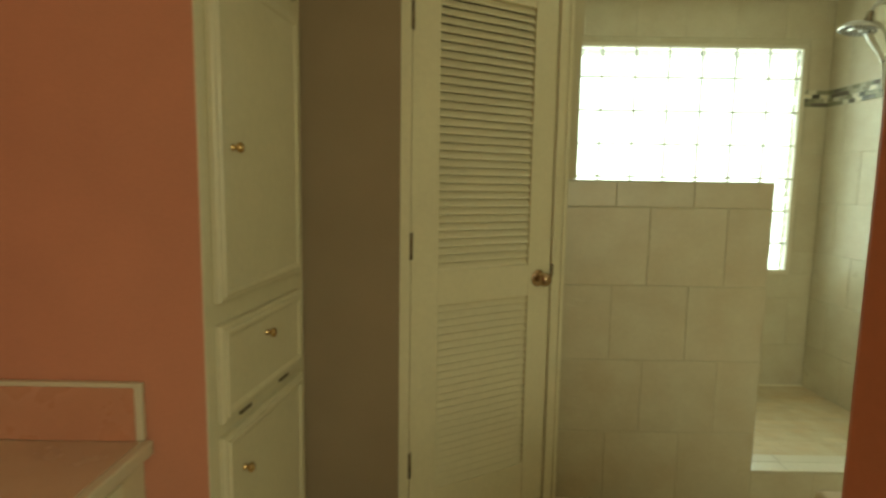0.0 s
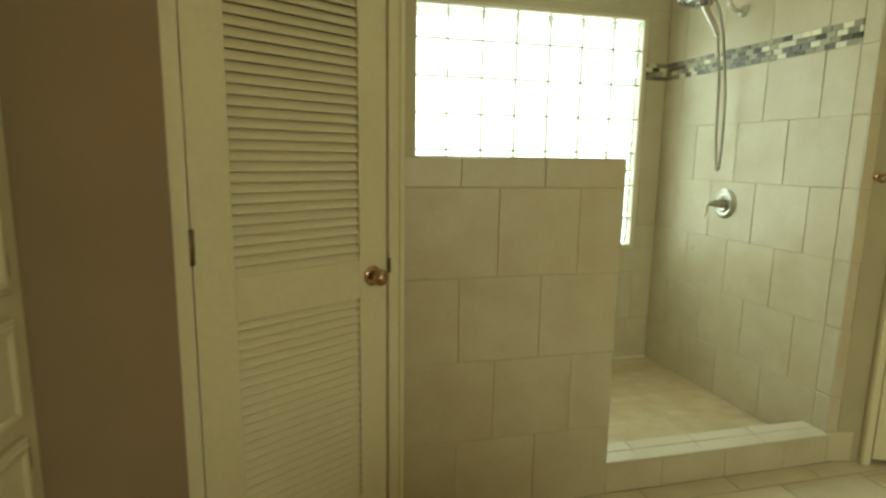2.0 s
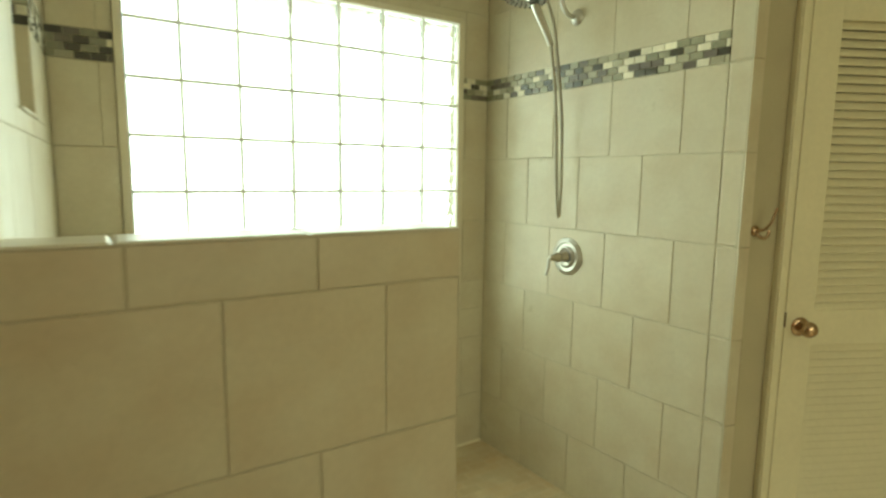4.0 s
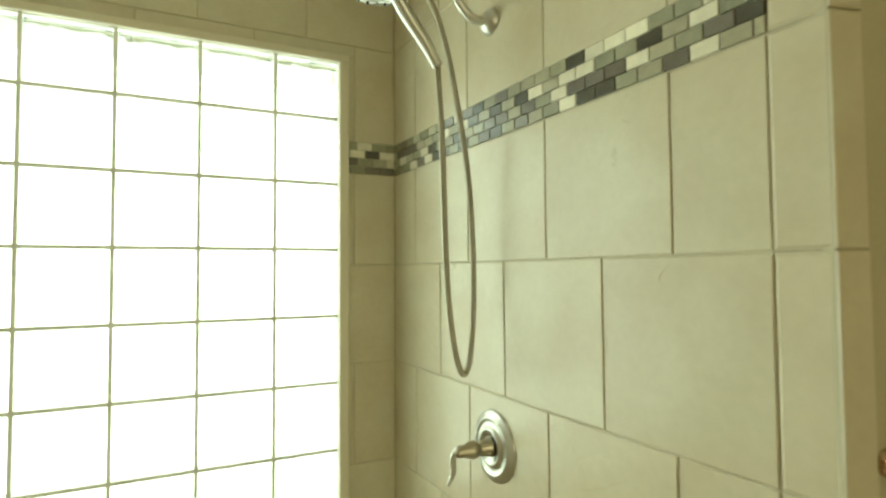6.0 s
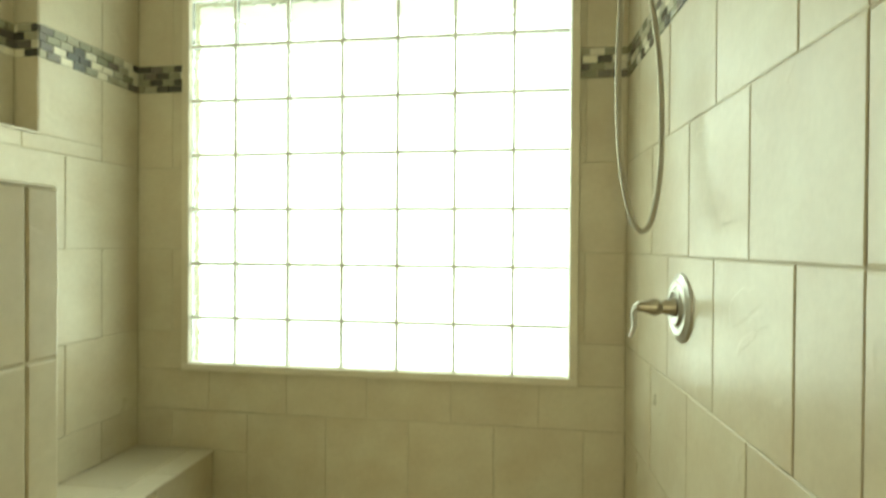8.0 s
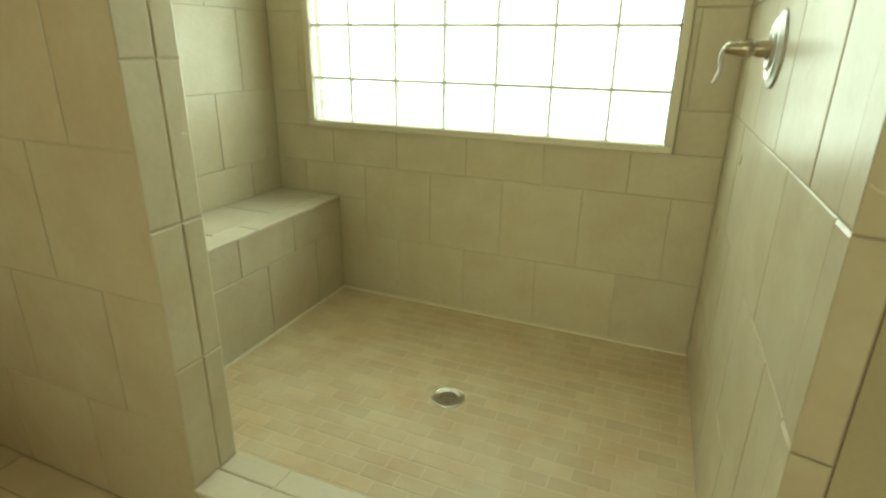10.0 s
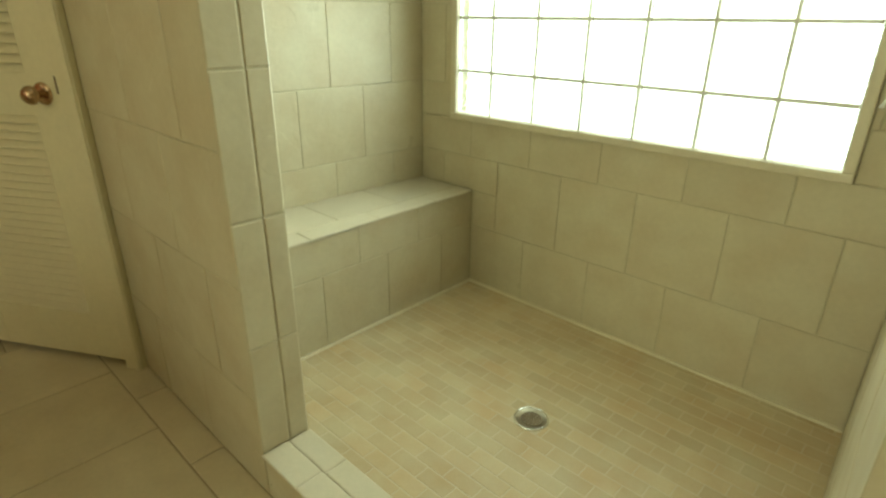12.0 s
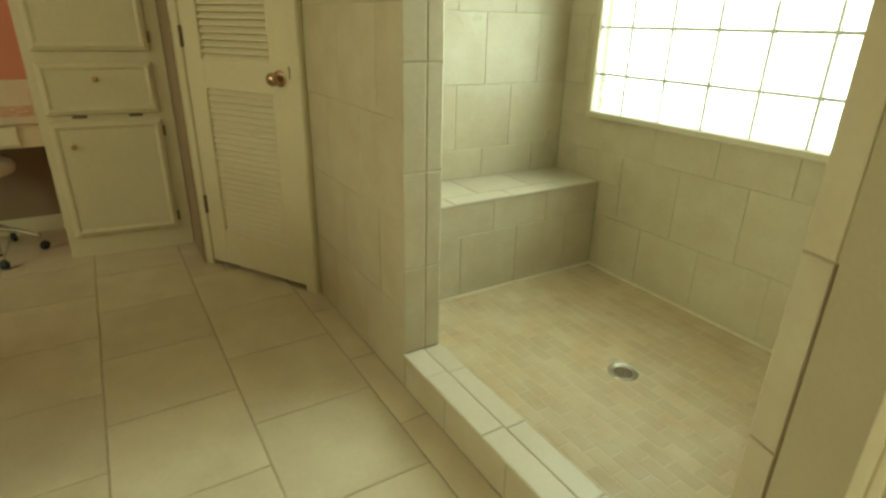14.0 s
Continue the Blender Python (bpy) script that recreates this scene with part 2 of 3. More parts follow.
def tile_mesh(w, h, d, mat, soft):
    """A tile with pillowed edges, no back: width w, height h, thickness d along z."""
    key = (round(w, 3), round(h, 3), round(d, 4), mat.name, soft)
    if key not in TILE_MESH:
        a, b = w / 2, h / 2
        vs = []
        for inset, z in ((0, 0), (0, d - soft * 0.7), (soft, d)):
            x, y = a - inset, b - inset
            vs += [(-x, -y, z), (x, -y, z), (x, y, z), (-x, y, z)]
        fs = [(8, 9, 10, 11)]
        for r in (0, 4):
            fs += [(r + i, r + (i + 1) % 4, r + 4 + (i + 1) % 4, r + 4 + i) for i in range(4)]
        me = bpy.data.meshes.new("tile")
        me.from_pydata(vs, [], fs)
        me.materials.append(mat)
        TILE_MESH[key] = me
    return TILE_MESH[key]


def cut(rects, hole):
    """Rectangles (u0, v0, u1, v1) less a hole."""
    out = []
    for u0, v0, u1, v1 in rects:
        a, b, c, d = hole
        if c <= u0 or a >= u1 or d <= v0 or b >= v1:
            out.append((u0, v0, u1, v1))
            continue
        if v0 < b:
            out.append((u0, v0, u1, b))
        if v1 > d:
            out.append((u0, d, u1, v1))
        lo, hi = max(v0, b), min(v1, d)
        if u0 < a:
            out.append((u0, lo, a, hi))
        if u1 > c:
            out.append((c, lo, u1, hi))
    return out


def lay_tiles(parent, m, rows, mat, holes=(), pitch=0.303, name="tile", joint=0.0034, depth=0.0028, soft=0.0018, uneven=0.0006, rng=random.Random(5)):
    """Tiles on the plane m (u along x, v along y, out along z). rows: (v0, v1, u0, u1, one joint's u)."""
    count = 0
    for v0, v1, u0, u1, j in rows:
        first = j - math.ceil((j - u0) / pitch - 1e-6) * pitch
        edges = [u0] + [first + k * pitch for k in range(1, 400) if u0 + 0.17 * pitch < first + k * pitch < u1 - 0.17 * pitch] + [u1]
        cells = []
        for a, b in zip(edges, edges[1:]):
            cells.append((a, v0, b, v1))
        for hole in holes:
            cells = cut(cells, hole)
        for a, b, c, d in cells:
            w, h = c - a - joint, d - b - joint
            if w < 0.004 or h < 0.004:
                continue
            chosen = mat if not isinstance(mat, list) else rng.choices(mat, (4, 5, 6, 6, 5))[0]
            ob = new(name, tile_mesh(w, h, depth, chosen, soft))
            ob.parent = parent
            tilt = Euler((rng.uniform(-1, 1) * uneven * 3, rng.uniform(-1, 1) * uneven * 3, rng.uniform(-1, 1) * uneven * 3)).to_matrix().to_4x4()
            ob.matrix_basis = m @ Matrix.Translation(((a + c) / 2, (b + d) / 2, rng.uniform(-1, 1) * uneven)) @ tilt
            count += 1
    return count


def plane_at(origin, u, out):
    """The plane through origin with u to the side, z upward and out towards the room."""
    u, out = Vector(u).normalized(), Vector(out).normalized()
    v = out.cross(u)
    return Matrix.Translation(origin) @ Matrix((u, v, out)).transposed().to_4x4()


# ---- plan ----
BACK, RIGHT, LEFT = 3.43, 2.275, 0.485   # both side walls splay a little towards the room
FRONT = 2.128           # front face of half wall and curb
INNER = 2.262           # their shower side
END = 1.234            # free end of the half wall
HALF_TOP = 1.293
CEIL = 2.40
BX, BZ = 0.794, 0.435   # the bench
S = 0.004               # tiles stand this far out of the walls
WX0, WX1, WZ0, WZ1 = 0.697, 2.097, 0.754, 2.118
WB = BACK - 0.015       # the glass blocks stand a little proud of the tiles
FZ = -0.03              # the room's floor lies below the shower's
COURSES = [0.0, 0.274, 0.581, 0.876, 1.184, 1.487, 1.773]
BAND0, BAND1 = 1.773, 1.873

def flat(bm, m):
    bm.transform(m)
    if m.determinant() < 0:
        bmesh.ops.reverse_faces(bm, faces=bm.faces)
    return bm


# ---- room shell ----
ground = structure("ground", box((-30, -30, -0.5), (30, 30, -0.32)), GRASS, "mown green lawn around the house", "ground")
floor = structure("floor", boxes([((-1.6, -1.8, -0.12), (3.9, FRONT + 0.02, FZ - 0.003)), ((-1.6, FRONT + 0.02, -0.12), (LEFT - 0.1, 3.7, FZ - 0.003)), ((RIGHT + 0.16, FRONT + 0.02, -0.12), (3.9, 3.7, FZ - 0.003))]), FLOOR_GROUT, "beige square floor tiles with brown grout", "floor")
shower_floor = structure("shower_floor", box((LEFT - 0.1, FRONT + 0.02, -0.12), (RIGHT + 0.16, BACK + 0.074, -0.0027)), PALE_GROUT, "tan brick-shaped stone shower floor tiles", "shower floor")
ceiling = structure("ceiling", box((-1.6, -1.8, CEIL), (3.9, 3.7, CEIL + 0.12)), CEILING, "flat cream painted ceiling", "ceiling")

wall_back = structure("wall_back", boxes([
    ((LEFT - 0.12, BACK + S, -0.12), (RIGHT + 0.12, BACK + 0.075, WZ0)), ((LEFT - 0.12, BACK + S, WZ1), (RIGHT + 0.12, BACK + 0.075, CEIL)),
    ((LEFT - 0.12, BACK + S, WZ0), (WX0, BACK + 0.075, WZ1)), ((WX1, BACK + S, WZ0), (RIGHT + 0.12, BACK + 0.075, WZ1))]), GROUT, "beige tiled shower wall around a glass block window", "wall")
SKEW_R = pose(RIGHT, BACK, 0, 0, 0, 2.23) @ pose(-RIGHT, -BACK, 0)
wall_right = structure("wall_right", flat(box((RIGHT + S, 2.140, -0.12), (RIGHT + 0.12, BACK + S, CEIL)), SKEW_R), GROUT, "beige tiled shower wall with a mosaic band", "wall")
NY0, NY1, NZ0, ND = 2.70, 3.007, 1.537, 0.09
SKEW = pose(LEFT, BACK, 0, 0, 0, -1.95) @ pose(-LEFT, -BACK, 0)   # the left wall stands a little out of square
wall_left = structure("wall_left", flat(boxes([
    ((LEFT - 0.12, INNER, -0.12), (LEFT - S, NY0, CEIL)), ((LEFT - 0.12, NY1, -0.12), (LEFT - S, BACK + S, CEIL)),
    ((LEFT - 0.12, NY0, -0.12), (LEFT - S, NY1, NZ0)), ((LEFT - 0.12, NY0, 2.06), (LEFT - S, NY1, CEIL)),
    ((LEFT - 0.12, NY0, NZ0), (LEFT - ND, NY1, 2.06))]), SKEW), GROUT, "beige tiled shower wall with a recessed niche", "wall")
half_wall = structure("half_wall", box((0.40, FRONT + S, -0.06), (END - S, INNER - S, HALF_TOP - S)), GROUT, "waist-high half wall of large beige tiles", "half wall")
curb = structure("shower_curb", box((END - S, FRONT + S, -0.06), (RIGHT + 0.06, INNER - S, 0.104 - S)), GROUT, "low tiled shower curb with a cream top", "shower curb")
bench = structure("shower_bench", box((LEFT - 0.06, INNER - S, -0.06), (BX - S, BACK + S, BZ - S)), GROUT, "built-in shower bench of beige tiles", "shower bench")

# diagonal walls with a doorway each: hinge end, latch end of the doors, both at the doors' front face
D1A, D1B = Vector((-0.174, 1.769, 0)), Vector((0.355, 2.081, 0))
D2A, D2B = Vector((3.058, 1.806, 0)), Vector((2.512, 2.070, 0))
DOOR_H = 2.03


def door_frame_axes(a, b, out):
    u = (b - a).normalized()
    n = Vector((u.y, -u.x, 0))
    if n.dot(out) < 0:
        n = -n
    m = Matrix((u, n, Vector((0, 0, 1)))).transposed().to_4x4()
    m.translation = a
    return m, (b - a).length


M1, W1 = door_frame_axes(D1A, D1B, Vector((0, -1, 0)))
M2, W2 = door_frame_axes(D2A, D2B, Vector((0, -1, 0)))
wall_door_1 = structure("wall_door_left", flat(boxes([((-0.05, -0.11, DOOR_H + 0.012), (W1 + 0.03, -0.012, CEIL)), ((-0.05, -0.11, -0.06), (-0.022, -0.012, DOOR_H + 0.012)), ((W1 + 0.012, -0.11, -0.06), (W1 + 0.03, -0.012, DOOR_H + 0.012))]), M1), PLASTER, "cream wall around the louvered closet door", "wall")
wall_door_2 = structure("wall_door_right", flat(boxes([((-0.06, -0.11, DOOR_H + 0.012), (W2 + 0.03, -0.012, CEIL)), ((-0.6, -0.11, -0.06), (-0.012, -0.012, DOOR_H + 0.012)), ((W2 + 0.012, -0.11, -0.06), (W2 + 0.03, -0.012, DOOR_H + 0.012))]), M2), PLASTER, "cream wall around the second louvered closet door", "wall")
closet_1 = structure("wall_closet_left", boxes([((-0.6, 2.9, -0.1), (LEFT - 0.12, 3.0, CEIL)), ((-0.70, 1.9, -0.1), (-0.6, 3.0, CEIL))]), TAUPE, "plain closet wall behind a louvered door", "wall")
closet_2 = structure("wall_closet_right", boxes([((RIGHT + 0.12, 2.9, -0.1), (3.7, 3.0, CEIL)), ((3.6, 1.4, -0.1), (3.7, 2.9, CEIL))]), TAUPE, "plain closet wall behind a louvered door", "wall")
wall_post = structure("wall_post", boxes([((0.345, 2.135, -0.06), (0.398, INNER - 0.002, CEIL)), ((0.398, 2.140, HALF_TOP + 0.002), (0.457, INNER - 0.002, CEIL))]), PLASTER, "narrow cream wall end between closet and shower", "wall")
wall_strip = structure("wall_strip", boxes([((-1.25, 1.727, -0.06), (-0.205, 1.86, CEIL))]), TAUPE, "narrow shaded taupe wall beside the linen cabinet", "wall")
HK = Matrix.Translation((2.325, 2.137, 0)) @ Matrix.Rotation(radians(-14), 4, "Z")   # x along the wall, y away from the room
wall_hook = structure("wall_hook", flat(box((-0.003, 0.004, -0.06), (0.170, 0.10, CEIL)), HK), TAN, "narrow tan painted wall with a coat hook", "wall")
wall_vanity = structure("wall_vanity", box((-1.25, -1.7, -0.06), (-1.15, 1.744, CEIL)), RED, "terracotta painted wall behind the vanity", "wall")
cabinet_side = structure("wall_red", box((-1.15, 1.148, -0.06), (-0.596, 1.165, CEIL)), RED, "terracotta red painted side wall above the vanity", "wall")
wall_east = structure("wall_east", box((3.60, -1.7, -0.06), (3.70, 1.4, CEIL)), PLASTER, "plain cream bathroom wall", "wall")
# unseen wall; its opening is added only to let the rear fill lamp in
wall_south = structure("wall_south", boxes([((-1.3, -1.80, -0.06), (3.7, -1.70, 0.9)), ((-1.3, -1.80, 2.2), (3.7, -1.70, CEIL)), ((-1.3, -1.80, 0.9), (-0.2, -1.70, 2.2)), ((2.70, -1.80, 0.9), (3.7, -1.70, 2.2))]), PLASTER, "plain cream bathroom wall with an opening added for the fill lamp", "wall")
partition = structure("wall_partition", box((0.152, 0.09, -0.06), (0.62, 0.216, CEIL), 0.006), RED, "end of a terracotta painted partition wall", "wall")

# ---- window of glass blocks ----
window_1 = tagged(part("window_1", boxes([((WX0 + 0.001, WB + 0.013, WZ0 + 0.001), (WX0 + 0.008, WB + 0.05, WZ1 - 0.001)), ((WX1 - 0.008, WB + 0.013, WZ0 + 0.001), (WX1 - 0.001, WB + 0.05, WZ1 - 0.001)), ((WX0 + 0.008, WB + 0.013, WZ0 + 0.001), (WX1 - 0.008, WB + 0.05, WZ0 + 0.008)), ((WX0 + 0.008, WB + 0.013, WZ1 - 0.008), (WX1 - 0.008, WB + 0.05, WZ1 - 0.001))]), MORTAR), "bright frosted glass block window in a shower wall", "window", kind="structure")
GX = [WX0 + 0.008] + [0.68 + 0.2032 * k for k in range(1, 7)] + [WX1 - 0.008]
GZ = [WZ0 + 0.008] + [0.931 + 0.2006 * k for k in range(0, 6)] + [WZ1 - 0.008]
bars = []
for x in GX[1:-1]:
    bars.append(((x - 0.0046, WB + 0.0025, GZ[0]), (x + 0.0046, WB + 0.030, GZ[-1])))
part("mortar_upright", boxes(bars), MORTAR, window_1)
bars = []
for z in GZ[1:-1]:
    for a, b in zip(GX, GX[1:]):
        bars.append(((a + 0.0046, WB + 0.0015, z - 0.0050), (b - 0.0046, WB + 0.031, z + 0.0050)))
part("mortar_course", boxes(bars), MORTAR, window_1)
trim = []
for lo, hi in (((WX0 - 0.022, WB - 0.006, WZ0 - 0.021), (WX1 + 0.022, BACK + 0.012, WZ0 + 0.006)), ((WX0 - 0.022, WB - 0.006, WZ1 - 0.006), (WX1 + 0.022, BACK + 0.012, WZ1 + 0.018)),
               ((WX0 - 0.022, WB - 0.006, WZ0 + 0.006), (WX0 + 0.008, BACK + 0.012, WZ1 - 0.006)), ((WX1 - 0.008, WB - 0.006, WZ0 + 0.006), (WX1 + 0.022, BACK + 0.012, WZ1 - 0.006))):
    part("window_frame", box(lo, hi, 0.004), FRAME_WHITE, window_1, "narrow cream bullnose trim")
block_mesh = {}
for i in range(7):
    for k in range(7):
        w, h = GX[i + 1] - GX[i] - 0.0094, GZ[k + 1] - GZ[k] - 0.0102
        key = (round(w, 3), round(h, 3))
        if key not in block_mesh:
            block_mesh[key] = mesh_from("glass_block", box((-w / 2, -0.013, -h / 2), (w / 2, 0.013, h / 2), 0.005), GLASS)
            for p in block_mesh[key].polygons:
                p.use_smooth = False
        ob = new("glass_block", block_mesh[key])
        ob.parent = window_1
        ob.matrix_basis = pose((GX[i] + GX[i + 1]) / 2, WB + 0.020, (GZ[k] + GZ[k + 1]) / 2)
        ob.visible_shadow = False
eave = structure("roof_eave", boxes([((-1.6, 3.70, 2.42), (3.9, 4.1, 2.47)), ((-1.6, 4.1, 2.38), (3.9, 4.13, 2.52))]), SIDING, "white roof eave above the window", "roof")
# unseen slab, added so the top row of glass reads a little darker
lintel = structure("window_lintel", box((WX0 - 0.1, BACK + 0.076, WZ1 - 0.004), (WX1 + 0.1, BACK + 0.27, WZ1 + 0.15)), SIDING, "unseen white slab added outside to tone the top glass blocks", "lintel")

# ---- louvered doors ----


def knob(parent, x, z, side):
    k = part("door_knob", lathe([(0, 0.062), (0.012, 0.062), (0.0205, 0.057), (0.0265, 0.047), (0.027, 0.040), (0.022, 0.031), (0.012, 0.024), (0.0095, 0.018), (0.0105, 0.010), (0.0105, 0.0)], 28, pose(x, 0.0, z, -90)), ROSE_BRASS, parent, "polished rose-brass door knob")
    part("rosette", lathe([(0.0, 0.0085), (0.017, 0.0085), (0.026, 0.006), (0.032, 0.003), (0.033, 0.0)], 32, pose(x, 0.0, z, -90)), ROSE_BRASS, k)
    return k


def louver_door(name, m, w, mirror, label):
    """x along the door from its hinges, y out of its front face, z up."""
    d = tagged(new(name), label, "door", kind="structure")
    d.matrix_basis = m
    t, z0, z1 = 0.035, FZ + 0.026, DOOR_H
    st, s = 0.108, 1
    part("jamb_stop", boxes([((-0.02, -t - 0.03, FZ), (0.02, -t - 0.002, z1)), ((w - 0.02, -t - 0.03, FZ), (w + 0.02, -t - 0.002, z1))]), CASING, d)
    part("stile", box((0.003, -t, z0), (st, 0, z1), 0.002), PAINT, d)
    part("stile", box((w - st, -t, z0), (w - 0.003, 0, z1), 0.002), PAINT, d)
    for a, b in ((z0, 0.170), (0.847, 0.968), (1.905, z1)):
        part("rail", box((st, -t + 0.001, a), (w - st, -0.001, b), 0.0015), PAINT, d)
    bm = bmesh.new()
    add_box(bm, (st - 0.001, -0.0024, -0.0151), (w - st + 0.001, 0.0024, 0.0151), None, 0.0013)
    slat = mesh_from("slat", bm, PAINT)
    for a, b, n in ((0.170, 0.847, 25), (0.967, 1.905, 34)):
        step = (b - a) / n
        for k in range(n):
            ob = new("slat", slat)
            ob.parent = d
            ob.matrix_basis = pose(0, -0.0145, a + (k + 0.5) * step, 31)
    knob(d, w - 0.060, 0.913, mirror)
    part("latch_plate", box((w - 0.0035, -0.03, 0.90), (w - 0.0005, -0.006, 0.955)), ROSE_BRASS, d)
    for z in (0.29, 1.06, 1.80):
        h = part("hinge", lathe([(0, -0.045), (0.0075, -0.045), (0.0075, 0.045), (0, 0.045)], 12, pose(-0.001, 0.004, z)), DARK_METAL, d, "dark aged metal hinge")
        part("hinge_leaf", box((-0.011, -0.002, z - 0.044), (0.010, 0.0012, z + 0.044)), DARK_METAL, h)
    return d


door_1 = louver_door("door_1", M1, W1, False, "closed cream louvered closet door with a brass knob")
door_2 = louver_door("door_2", M2, W2, True, "closed cream louvered closet door beside the shower")


def casing(name, m, w, label, left=0.062, right=0.05, gap=0.001):
    c = tagged(part(name, box((-0.02, -0.035, DOOR_H + 0.004), (w + 0.011, -0.003, DOOR_H + 0.012)), CASING), label, "door trim", kind="structure")
    c.matrix_basis = m
    for a, b in ((-0.012 - left, -0.0025), (w + gap, w + 0.004 + right)):
        inner = -1 if a < 0 else 1
        bm = box((a, -0.035, FZ), (b, 0.009, DOOR_H + 0.07), 0.003)
        add_box(bm, (min(a, b) + 0.004 if inner < 0 else b - 0.024, 0.008, FZ), (a + 0.024 if inner < 0 else b - 0.004, 0.0145, DOOR_H + 0.066), None, 0.003)
        part("casing_upright", bm, CASING, c)
    part("strike_plate", box((w + 0.001, -0.012, 0.915), (w + 0.006, 0.012, 0.965), 0.0015), DARK_METAL, c, "dark metal strike plate")
    part("casing_head", box((-0.012 - left, -0.035, DOOR_H + 0.071), (w + 0.004 + right, 0.009, DOOR_H + 0.13), 0.003), CASING, c)
    return c


casing_1 = casing("trim_door_left", M1, W1, "cream painted door casing", 0.052, 0.062)
casing_2 = casing("trim_door_right", M2, W2, "cream painted door casing by the shower", 0.06, 0.040, 0.006)

# ---- linen cabinet ----
CM = pose(-0.592, 1.148, 0, 0, 0, 83.0)   # x along the face, y into the cabinet


def knob_small(parent, x, z, y):
    return part("knob", lathe([(0, 0.026), (0.006, 0.026), (0.0115, 0.0225), (0.013, 0.018), (0.011, 0.0135), (0.005, 0.010), (0.0045, 0.004), (0.009, 0.001), (0.009, 0)], 22, pose(x, y, z, 90)), BRASS, parent, "small round brass knob")


def panel_front(name, parent, x0, x1, z0, z1):
    """A lipped front with a moulded rim, of nested rings from the back edge to the field."""
    bm = bmesh.new()
    rings = []
    for inset, y in ((0, -0.0005), (0, -0.013), (0.003, -0.018), (0.007, -0.0195), (0.012, -0.0195), (0.015, -0.0245), (0.021, -0.0255), (0.028, -0.0235), (0.033, -0.0195), (0.036, -0.0185)):
        rings.append([bm.verts.new(p) for p in ((x0 + inset, y, z0 + inset), (x1 - inset, y, z0 + inset), (x1 - inset, y, z1 - inset), (x0 + inset, y, z1 - inset))])
    for a, b in zip(rings, rings[1:]):
        for i in range(4):
            bm.faces.new((a[i], a[(i + 1) % 4], b[(i + 1) % 4], b[i]))
    bm.faces.new(rings[-1])
    bmesh.ops.recalc_face_normals(bm, faces=bm.faces)
    return part(name, bm, CABINET, parent)


linen = thing("linen_cabinet", CM, "tall built-in cream linen cabinet with brass knobs", "cabinet")
CW = 0.580
part("face_frame", box((0.0, 0.0, FZ), (CW, 0.02, CEIL - 0.002), 0.0015), CABINET, linen)
part("side_panel", box((CW - 0.018, 0.0205, FZ), (CW, 0.42, CEIL - 0.002)), CABINET, linen)
for nm, z0, z1, kz, kx in (("lower_door", 0.085, 0.660, 0.545, 0.125), ("drawer", 0.695, 0.932, 0.857, 0.270), ("upper_door", 0.985, 1.755, 1.345, 0.112), ("top_door", 1.80, 2.34, 2.0, 0.105)):
    front = panel_front(nm, linen, 0.038, CW - 0.062, z0, z1)
    knob_small(front, kx, kz, -0.019)
    if nm == "drawer":
        for x in (0.17, 0.41):
            part("pull_slot", box((x - 0.03, -0.006, z0 - 0.020), (x + 0.03, 0.0, z0 - 0.006), 0.002), DARK_METAL, front, "dark metal hinge")
    else:
        for z in (z0 + 0.06, z1 - 0.06):
            part("hinge", box((CW - 0.0615, -0.012, z - 0.026), (CW - 0.050, -0.0008, z + 0.026), 0.002), DARK_METAL, front, "dark metal hinge")

# ---- vanity with kneehole ----
vanity = thing("vanity", pose(0.05, -0.057, 0.02), "cream vanity with laminate top and open kneehole", "vanity")
VX, VZ = -0.768, 0.655
part("countertop", box((-1.198, -0.9, VZ - 0.035), (VX, 1.203, VZ), 0.006, 3), COUNTER, vanity)
part("side_splash", box((-1.198, 1.186, VZ + 0.0005), (VX - 0.015, 1.204, VZ + 0.138), 0.004), COUNTER, vanity)
part("splash_face", box((-1.180, 1.1825, VZ + 0.003), (VX - 0.031, 1.1859, VZ + 0.128), 0.001), SALMON, vanity, "glossy salmon splash face")
part("counter_inlay", box((-1.180, -0.9, VZ + 0.0004), (VX - 0.022, 1.182, VZ + 0.0026), 0.0008), ROSE_TOP, vanity, "rose cream counter surface")
part("back_splash", box((-1.198, -0.9, VZ + 0.0005), (-1.180, 1.185, VZ + 0.138), 0.004), COUNTER, vanity)
part("apron", box((VX - 0.045, 0.30, VZ - 0.15), (VX - 0.025, 1.203, VZ - 0.0355), 0.002), CABINET, vanity)
bm = box((VX - 0.0245, 0.55, VZ - 0.138), (VX - 0.012, 1.10, VZ - 0.048), 0.004)
drw = part("drawer", bm, CABINET, vanity)
part("knob", lathe([(0, 0.024), (0.010, 0.020), (0.011, 0.015), (0.005, 0.008), (0.008, 0)], 18, pose(VX - 0.012, 0.85, VZ - 0.09, 0, 90)), BRASS, drw, "small round brass knob")
part("cupboard", box((-1.197, -0.9, 0.08), (VX - 0.03, 0.30, VZ - 0.0355), 0.002), CABINET, vanity)
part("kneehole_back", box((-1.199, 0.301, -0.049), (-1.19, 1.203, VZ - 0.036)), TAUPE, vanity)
baseboard = structure("baseboard", box((-1.138, 0.245, FZ), (-1.126, 1.146, 0.06), 0.003), CASING, "cream baseboard in the vanity kneehole", "baseboard")

